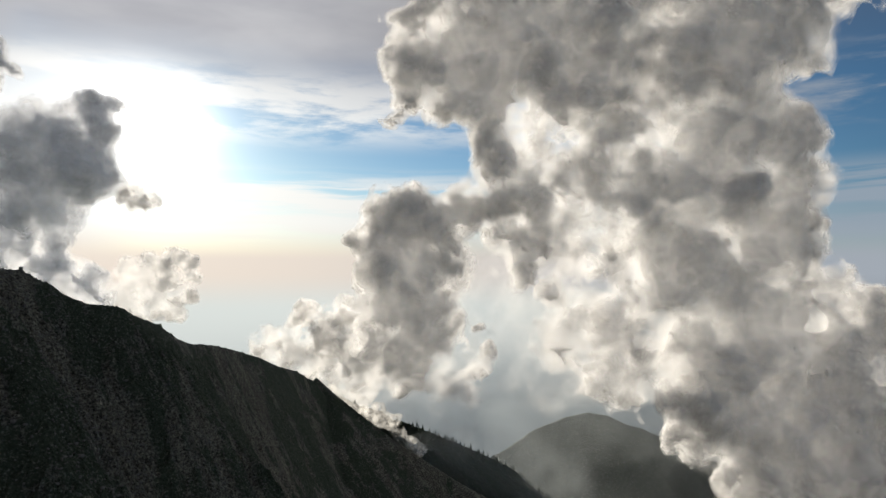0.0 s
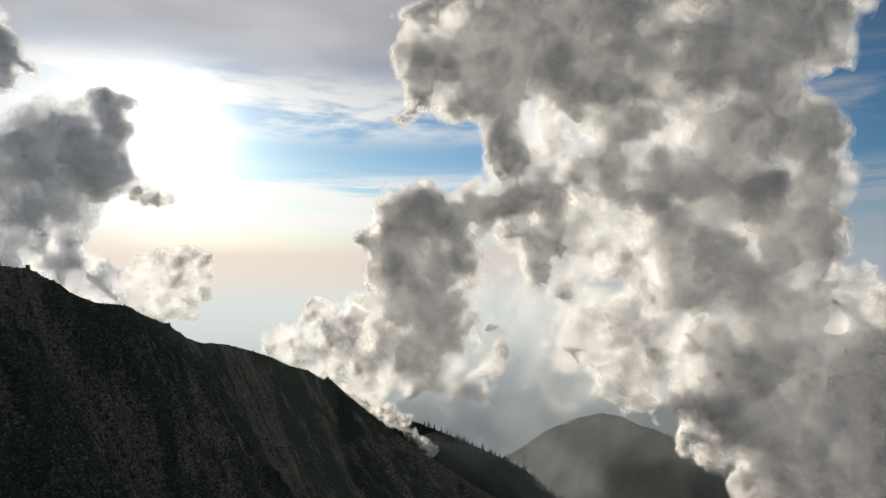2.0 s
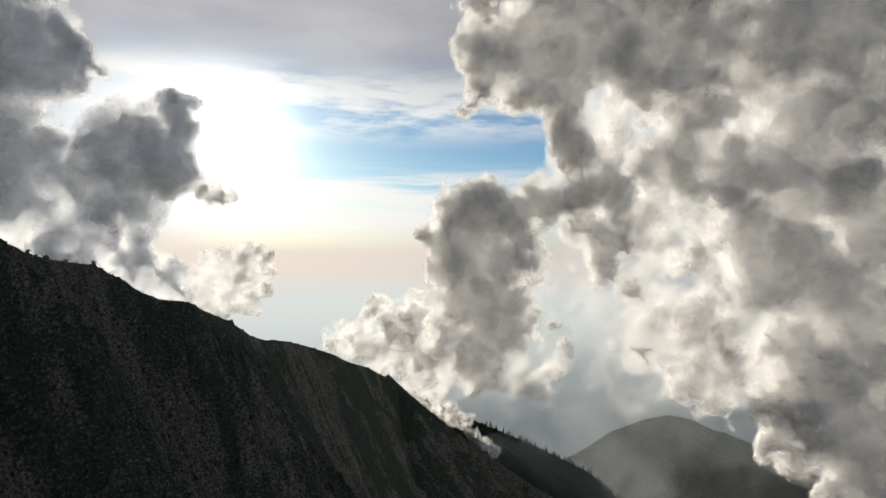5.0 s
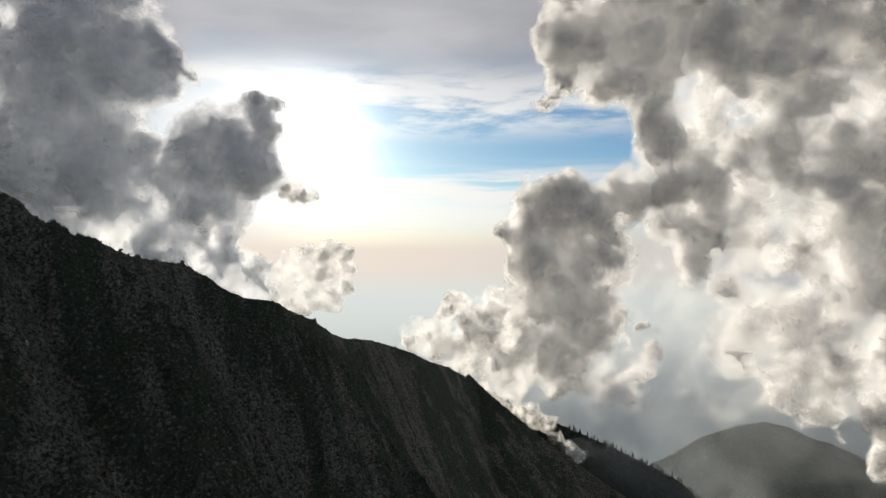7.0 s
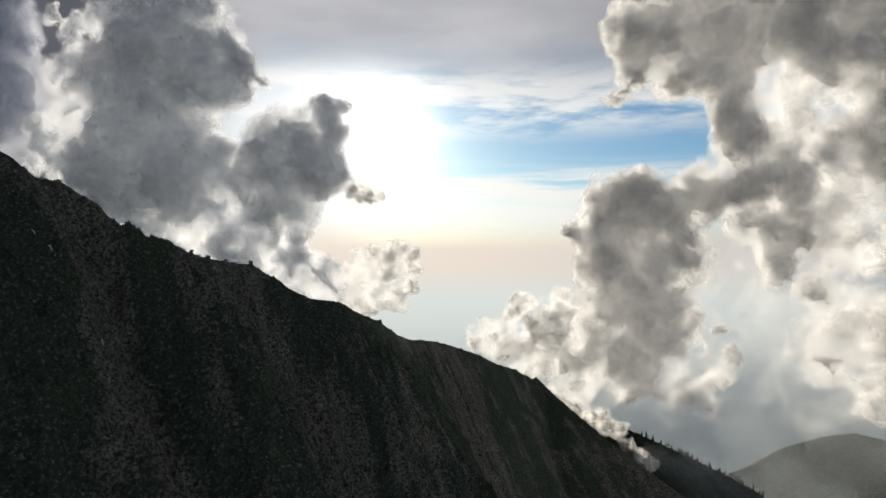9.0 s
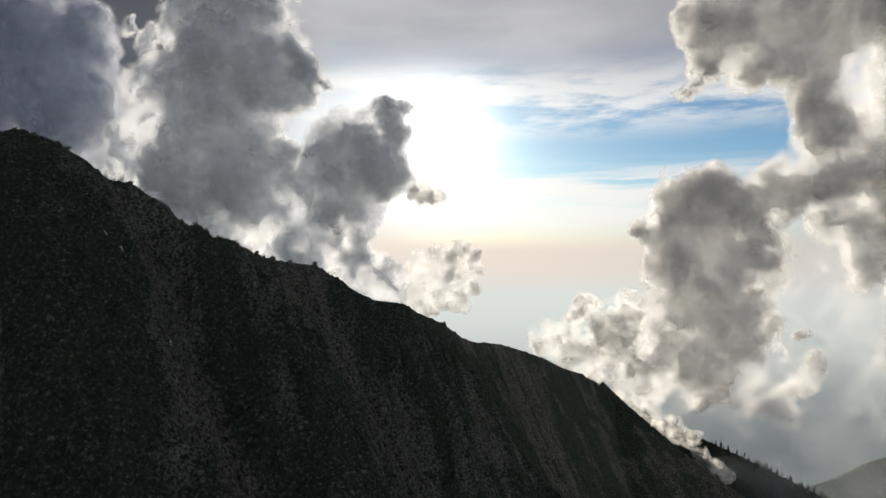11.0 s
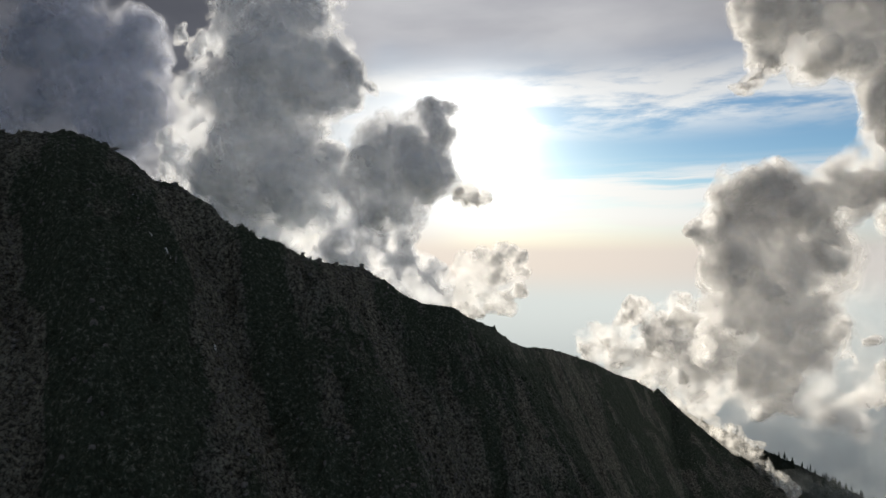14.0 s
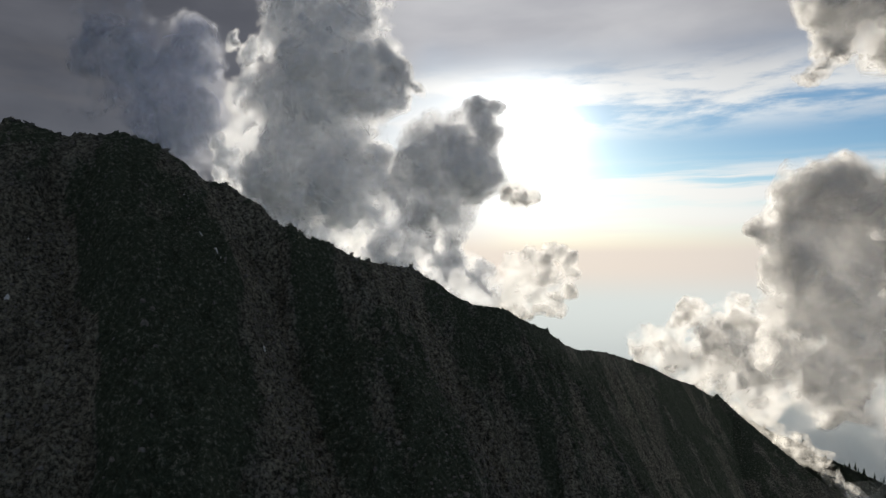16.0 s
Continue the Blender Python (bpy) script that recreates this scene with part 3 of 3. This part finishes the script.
HOOKED = [(-155, 1843, 141, 66, 0.34), (-221, 1847, 75, 42, 0.1), (-73, 1861, 117, 90, 0.38), (51, 1845, 157, 66, 0.34), (-156, 1851, 199, 27, 0.22), (-140, 1863, 1, 90, 0.38), (-23, 1865, 1, 90, 0.34), (-107, 1879, -142, 100, 0.4), (-327, 2851, -315, 141, 0.072), (-465, 2925, -388, 140, 0.058), (-608, 2953, -423, 125, 0.048), (-743, 2997, -372, 96, 0.062), (-831, 2997, -376, 73, 0.072), (-633, 2982, -225, 47, 0.1), (-113, 1872, -260, 84, 0.3), (-25, 1881, -200, 80, 0.3)]
HOOKED_TAIL = [(-196, 1852, 84, 56, 0.06), (-206, 1860, 20, 56, 0.06), (-200, 1868, -50, 58, 0.06), (-215, 1880, -130, 60, 0.06), (-140, 1863, -82, 90, 0.4), (-65, 1881, -75, 94, 0.4), (-186, 1904, -220, 70, 0.05), (-64, 1891, -252, 84, 0.3), (27, 1880, -342, 60, 0.11), (94, 1880, -300, 43, 0.091), (-400, 2925, -492, 118, 0.05), (74, 1883, -392, 30, 0.15), (130, 1880, -258, 25, 0.063), (-701, 2982, -277, 41, 0.091), (-536, 2953, -327, 88, 0.063), (-199, 1872, -83, 37, 0.08), (111, 1880, -175, 17, 0.091), (-662, 2982, -225, 22, 0.091)]
puffs("cumulus_cloud", HOOKED + HOOKED_TAIL, "hooked grey cumulus cloud with glowing edge over the ridge", 12, 6.5, wave=130.0, strength=1.06)

COLUMN = [(-2340, 2504, 1185, 189, 0.88), (-2163, 2476, 946, 215, 1.1), (-2008, 2481, 840, 151, 0.76), (-2308, 2470, 742, 215, 1.1), (-2387, 2471, 494, 189, 1.1), (-2173, 2487, 367, 193, 0.76), (-1960, 2486, 433, 122, 0.22), (-2509, 2512, 244, 177, 0.22), (-2194, 2509, 175, 178, 0.22), (-1906, 2501, 218, 137, 0.22), (-1851, 2475, 880, 78, 0.28), (-2075, 2500, 1185, 99, 0.28), (-2697, 2530, 131, 164, 0.22), (-2343, 2507, 37, 154, 0.22), (-2267, 2549, 1503, 241, 1), (-2633, 2549, 1504, 165, 0.22), (-1885, 2477, 979, 58, 0.22)]
SUNWARD = [(-1769, 2477, 823, 62, 0.4), (-1688, 2478, 755, 30, 0.4), (-1363, 2454, 593, 61, 1.2), (-1501, 2452, 513, 97, 1.4), (-1611, 2443, 449, 113, 1.4), (-1416, 2448, 384, 100, 1.4), (-1359, 2444, 320, 70, 0.9), (-1561, 2454, 274, 122, 1), (-1772, 2474, 339, 113, 0.3), (-1322, 2452, 517, 56, 1.2), (-1691, 2470, 81, 116, 0.22), (-1534, 2456, 29, 97, 0.22), (-1426, 2462, -67, 86, 0.22), (-1374, 2465, -149, 66, 0.22), (-1637, 2479, -94, 135, 0.22), (-1882, 2470, 6, 141, 0.22), (-2034, 2490, -101, 145, 0.22)]
PALE = [(-2732, 2642, 1275, 139, 0.25), (-3028, 2655, 1221, 80, 0.2), (-3147, 2650, 1326, 34, 0.4), (-3089, 2707, 957, 176, 0.2), (-3173, 2694, 692, 150, 0.2), (-3280, 2697, 565, 104, 0.2), (-3034, 2704, 445, 147, 0.2), (-2847, 2707, 368, 143, 0.25), (-2931, 2697, 801, 132, 0.2)]
puffs("cumulus_cloud", COLUMN + SUNWARD + PALE, "dark cumulus column with silver lining beside the sun", 13, 12.0, LEVELS, SHADED, strength=1.1)

SHADOWED = [(-5126, 3186, 1817, 350, 0.9), (-5598, 3211, 1663, 348, 0.9), (-4816, 3243, 1450, 351, 0.9), (-6154, 3205, 1436, 241, 0.8), (-5058, 3193, 2091, 217, 0.8), (-4461, 3256, 1085, 339, 0.7), (-5506, 3262, 1261, 417, 0.9), (-6786, 3202, 1465, 144, 0.6), (-4449, 3297, 1586, 251, 0.6)]
puffs("cumulus_cloud", SHADOWED, "shaded blue-grey cumulus cloud behind the mountain peak", 14, 20.0, LEVELS, DEEP_SHADE, wave=260.0)

SCRAP = [(-1178, 2402, 259, 42, 0.6), (-1125, 2398, 253, 35, 0.6), (-1214, 2399, 277, 29, 0.5)]
puffs("cloud_scrap", SCRAP, "small torn grey scrap of cloud beside the sun", 15, 5.0, billow=0.4, wave=50.0, strength=0.85)

BRIGHT_SCRAP = [(-1058, 2499, 28, 49, 0.4), (-1104, 2504, -44, 63, 0.3), (-1012, 2497, -44, 45, 0.3), (-1104, 2484, -165, 49, 0.8), (-1193, 2504, -100, 71, 0.3), (-1153, 2503, 23, 36, 0.3), (-1234, 2518, -44, 63, 0.3), (-979, 2499, -4, 27, 0.3), (-1058, 2478, -165, 40, 0.7), (-1248, 2505, -155, 76, 0.4), (-998, 2493, -110, 31, 0.3)]
puffs("cloud_scrap", BRIGHT_SCRAP, "small bright ragged cloud below the sun", 16, 7.0, billow=0.36, wave=90.0, strength=0.62)

DRIFT = [(197, 1906, -152, 119, 0.6), (281, 1900, -50, 93, 0.6), (163, 1915, -289, 102, 0.6), (350, 1958, -330, 97, 0.6), (112, 1906, -50, 68, 0.6), (10, 1921, -409, 85, 0.6), (-146, 1954, -398, 83, 0.6)]
puffs("thin_cloud", DRIFT, "thin pale drift of cloud hanging under the cumulus", 21, 12.0, (0.40, 0.28, 0.18, 0.09), (THIN, THIN, THIN, THIN), billow=0.5, wave=130.0, buds=1)

VALLEY_MIST = [(-309, 1641, -316, 10, 0.6), (-287, 1646, -327, 13, 0.6), (-261, 1649, -339, 15, 0.6), (-235, 1654, -352, 16, 0.6), (-209, 1660, -366, 18, 0.6), (-183, 1665, -382, 19, 0.6), (-160, 1668, -397, 18, 0.6), (-140, 1677, -414, 16, 0.6), (-174, 1690, -376, 12, 0.6), (-126, 1691, -412, 10, 0.6), (-112, 1668, -438, 15, 0.6), (-84, 1662, -458, 14, 0.6), (-58, 1658, -478, 12, 0.6)]
puffs("mist", VALLEY_MIST, "thin sunlit mist rising between the mountain and the ridge", 17, 3.0, (0.26, 0.17, 0.10, 0.05), (MIST, MIST, MIST, MIST), "mist", 0.5, 30.0, bend=0.6, buds=1)

VALLEY_HAZE = [(456, 2385, -801, 274, 0.6), (130, 2218, -803, 176, 0.6), (782, 2413, -768, 256, 0.6), (1007, 2292, -669, 244, 0.6), (-40, 1909, -641, 84, 0.6), (324, 2505, -665, 133, 0.6), (615, 2609, -670, 139, 0.6), (-150, 1650, -450, 50, 0.5), (-70, 1690, -520, 70, 0.5), (0, 1690, -530, 90, 0.5), (70, 1720, -600, 130, 0.5), (260, 1760, -690, 170, 0.5)]
puffs("haze", VALLEY_HAZE, "thin pale haze lying in the valley round the hill", 18, 24.0, (0.45, 0.30, 0.15), (HAZE, HAZE, HAZE), "haze", 0.2, 300.0, buds=0)



# ---- conifers ----
def conifer_meshes(rng):
    """One conifer's trunk and crown: tapered trunk, whorls of drooping ragged boughs that narrow to the tip; 1 m high."""
    trunk, crown = bmesh.new(), bmesh.new()
    bmesh.ops.create_cone(trunk, cap_ends=True, segments=6, radius1=0.022, radius2=0.006, depth=0.9, matrix=Matrix.Translation((0, 0, 0.42)))
    for k in range(9):
        z = 0.10 + 0.095 * k
        reach = (0.17 - 0.0165 * k) * rng.uniform(0.8, 1.2)
        tip = crown.verts.new((0, 0, z + 0.13))
        count = 9
        ring = []
        for i in range(count):
            a = 2 * math.pi * (i + rng.uniform(-0.3, 0.3)) / count
            r = reach * (1.0 if i % 2 else 0.45) * rng.uniform(0.7, 1.2)
            ring.append(crown.verts.new((r * math.cos(a), r * math.sin(a), z - (0.03 if i % 2 else -0.01) * rng.uniform(0.6, 1.4))))
        low = crown.verts.new((0, 0, z + 0.03))
        for i in range(count):
            crown.faces.new((ring[i], ring[(i + 1) % count], tip))
            crown.faces.new((ring[(i + 1) % count], ring[i], low))
    out = []
    for name, bm, mat in (("trunk", trunk, BARK), ("crown", crown, NEEDLES)):
        me = bpy.data.meshes.new(name)
        bm.to_mesh(me)
        bm.free()
        me.materials.append(mat)
        out.append(me)
    return out


def plant(meshes, spots, label, group, rng, low, high):
    for x, y, z in spots:
        tree = new("conifer")
        size = rng.uniform(low, high)
        tree.matrix_world = pose(x, y, z - 0.3, rng.uniform(-4, 4), rng.uniform(-4, 4), rng.uniform(0, 360)) @ Matrix.Diagonal((size * rng.uniform(1.15, 1.6), size * rng.uniform(1.15, 1.6), size, 1))
        tagged(tree, label, "tree", group)
        for me in meshes[rng.randrange(len(meshes))]:
            new(me.name, me).parent = tree


def along_line(line, share):
    """The place at a share of the way along a crest."""
    runs = [math.dist(a[:2], b[:2]) for a, b in zip(line, line[1:])]
    left = share * sum(runs)
    for (a, b), run in zip(zip(line, line[1:]), runs):
        if left <= run:
            return a[0] + (b[0] - a[0]) * left / run, a[1] + (b[1] - a[1]) * left / run
        left -= run
    return line[-1][:2]


rng = random.Random(7)
CONIFERS = [conifer_meshes(rng) for _ in range(4)]
spots = []
for _ in range(140):
    x, y = along_line(RIDGE, rng.uniform(0.40, 0.98) if rng.random() < 0.85 else rng.uniform(0.1, 0.4))
    x, y = x + rng.gauss(0, 7), y - abs(rng.gauss(0, 12)) + 3
    spots.append((x, y, float(ridge_form(np.array([x]), np.array([y]))[0][0])))
plant(CONIFERS, spots, "dark slender conifer standing on the ridge", "conifers on the ridge", rng, 10.0, 20.0)
spots = []
for _ in range(110):
    x, y = along_line(HILL, rng.uniform(0.55, 0.86))
    x, y = x + rng.gauss(0, 14), y - abs(rng.gauss(0, 26)) + 5
    spots.append((x, y, float(hill_form(np.array([x]), np.array([y]))[0][0])))
plant(CONIFERS, spots, "dark conifer in haze on the wooded hill", "conifers on the hill", rng, 8.0, 16.0)


# ---- snow patches ----
def snow_patch(x, y, length, width, turn, seed):
    rnd = random.Random(seed)
    rings, count = 4, 18
    edge = [rnd.uniform(0.65, 1.15) for _ in range(count)]
    flat = [(0.0, 0.0)]
    for k in range(1, rings + 1):
        for i in range(count):
            a = 2 * math.pi * i / count
            r = k / rings * (edge[i] if k > 1 else 1.0)
            flat.append((r * math.cos(a) * length / 2, r * math.sin(a) * width / 2))
    c, s = math.cos(radians(turn)), math.sin(radians(turn))
    px = np.array([x + u * c - v * s for u, v in flat])
    py = np.array([y + u * s + v * c for u, v in flat])
    lift = np.array([0.9] + [0.9 - 0.28 * k for k in range(1, rings + 1) for _ in range(count)])
    pz = mountain_height(px, py) + lift
    bm = bmesh.new()
    verts = [bm.verts.new(p) for p in zip(px - x, py - y, pz - pz[0])]
    for i in range(count):
        bm.faces.new((verts[0], verts[1 + i], verts[1 + (i + 1) % count]))
        for k in range(rings - 1):
            a, b2 = 1 + k * count, 1 + (k + 1) * count
            bm.faces.new((verts[a + i], verts[b2 + i], verts[b2 + (i + 1) % count], verts[a + (i + 1) % count]))
    me = bpy.data.meshes.new("snow_patch")
    bm.to_mesh(me)
    bm.free()
    me.materials.append(SNOW)
    ob = new("snow_patch", me)
    ob.location = (x, y, float(pz[0]))
    tagged(ob, "small leftover patch of white snow on the rock", "snow", "snow patches on the slope")


snow_patch(-495, 480, 7, 2.2, 60, 1)
snow_patch(-512, 477, 4, 1.6, 40, 2)
snow_patch(-483, 476, 2.5, 1.4, 70, 3)
snow_patch(-541, 352, 4, 1.8, 60, 4)
snow_patch(-443, 481, 2.4, 1.6, 60, 5)
snow_patch(-575, 380, 2.2, 1.4, 50, 6)
snow_patch(-546, 485, 2.4, 1.2, 60, 7)


# ---- stones on the slope, and the rocks that stand out ----
ICO = [(0, -0.526, 0.851), (0, 0.526, 0.851), (0, -0.526, -0.851), (0, 0.526, -0.851), (-0.526, 0.851, 0), (0.526, 0.851, 0), (-0.526, -0.851, 0), (0.526, -0.851, 0), (-0.851, 0, 0.526), (0.851, 0, 0.526), (-0.851, 0, -0.526), (0.851, 0, -0.526)]


def ico_faces():
    P = np.array(ICO)
    near = np.linalg.norm(P[:, None] - P[None], axis=2) < 1.1
    out = []
    for a in range(12):
        for b in range(a + 1, 12):
            for c in range(b + 1, 12):
                if near[a, b] and near[b, c] and near[a, c]:
                    out.append((a, b, c) if np.dot(np.cross(P[b] - P[a], P[c] - P[a]), P[a]) > 0 else (a, c, b))
    return np.array(out)


ICO_FACES = ico_faces()


def stones(name, count, x0, x1, y0, y1, smallest, largest, seed):
    """Loose angular stones in lanes over a stretch of the slope, in one mesh."""
    rs = np.random.RandomState(seed)
    x, y = rs.uniform(x0, x1, count * 4), rs.uniform(y0, y1, count * 4)
    z, s, d, deep = mountain_form(x, y)
    lane = deep + 0.5 * fractal(np.stack([s, d * 0.13, 0 * s], 1), 38.0, 77, 3) + rs.uniform(-0.35, 0.35, len(s))
    keep = np.argsort(-lane)[:count]
    x, y, z = x[keep], y[keep], z[keep]
    size = smallest * (1 - rs.uniform(0, 1, count) * (1 - (smallest / largest) ** 1.6)) ** (-1 / 1.6)
    shape = rs.uniform(0.6, 1.3, (count, 1, 3)) * np.array((1, 1, 0.75))
    P = np.array(ICO)[None] * rs.uniform(0.75, 1.2, (count, 12, 1)) * shape
    a = rs.uniform(0, 2 * math.pi, count)
    c, s2 = np.cos(a)[:, None], np.sin(a)[:, None]
    P = np.stack([P[:, :, 0] * c - P[:, :, 1] * s2, P[:, :, 0] * s2 + P[:, :, 1] * c, P[:, :, 2]], 2) * size[:, None, None] * 0.5
    P += np.stack([x, y, z + size * 0.12], 1)[:, None]
    faces = (ICO_FACES[None] + 12 * np.arange(count)[:, None, None]).reshape(-1, 3)
    ob = mesh_object(name, P.reshape(-1, 3), faces, BOULDER, None, False)
    return tagged(ob, "loose grey angular stones strewn over the mountain slope", "stones", kind="stuff")


stones("scree", 15000, -680, -150, 250, 900, 1.0, 4.5, 41)


def rock_mesh(seed):
    rs = np.random.RandomState(seed)
    P = np.array(ICO) * rs.uniform(0.7, 1.25, (12, 1)) * rs.uniform(0.7, 1.3, (1, 3))
    me = bpy.data.meshes.new("rock")
    me.from_pydata(P.tolist(), [], ICO_FACES.tolist())
    me.materials.append(BOULDER)
    return me


ROCKS = [rock_mesh(k) for k in range(8)]
rs = np.random.RandomState(5)
rx, ry = rs.uniform(-640, -250, 6000), rs.uniform(300, 820, 6000)
rz, r_along, r_away, r_deep = mountain_form(rx, ry)
bumpy = rz - (mountain_height(rx + 6, ry) + mountain_height(rx - 6, ry) + mountain_height(rx, ry + 6) + mountain_height(rx, ry - 6)) / 4
bumpy += np.where(r_away < 6, -3.0, 0.0)
for k in np.argsort(-bumpy)[:240]:
    rock = new("rock", ROCKS[k % 8])
    rock.parent = mountain
    size = rs.uniform(0.8, 2.0)
    rock.matrix_world = pose(rx[k], ry[k], rz[k] - size * 0.15, *rs.uniform(-35, 35, 2), rs.uniform(0, 360)) @ Matrix.Diagonal((size * rs.uniform(0.7, 1.1), size * rs.uniform(0.7, 1.1), size * rs.uniform(0.9, 1.6), 1))

# broken crags along the upper crest
for k in range(55):
    x, y = along_line(CREST_HIGH + CREST_LOW[:4], rs.uniform(0.22, 1.0))
    x, y = x + rs.normal(0, 2.0), y + rs.normal(0, 2.0)
    rock = new("rock", ROCKS[k % 8])
    rock.parent = mountain
    size = rs.uniform(1.2, 3.0)
    rock.matrix_world = pose(x, y, float(mountain_height(np.array([x]), np.array([y]))[0]) - size * 0.1, *rs.uniform(-25, 25, 2), rs.uniform(0, 360)) @ Matrix.Diagonal((size * rs.uniform(0.7, 1.4), size * rs.uniform(0.7, 1.4), size * rs.uniform(0.5, 1.0), 1))
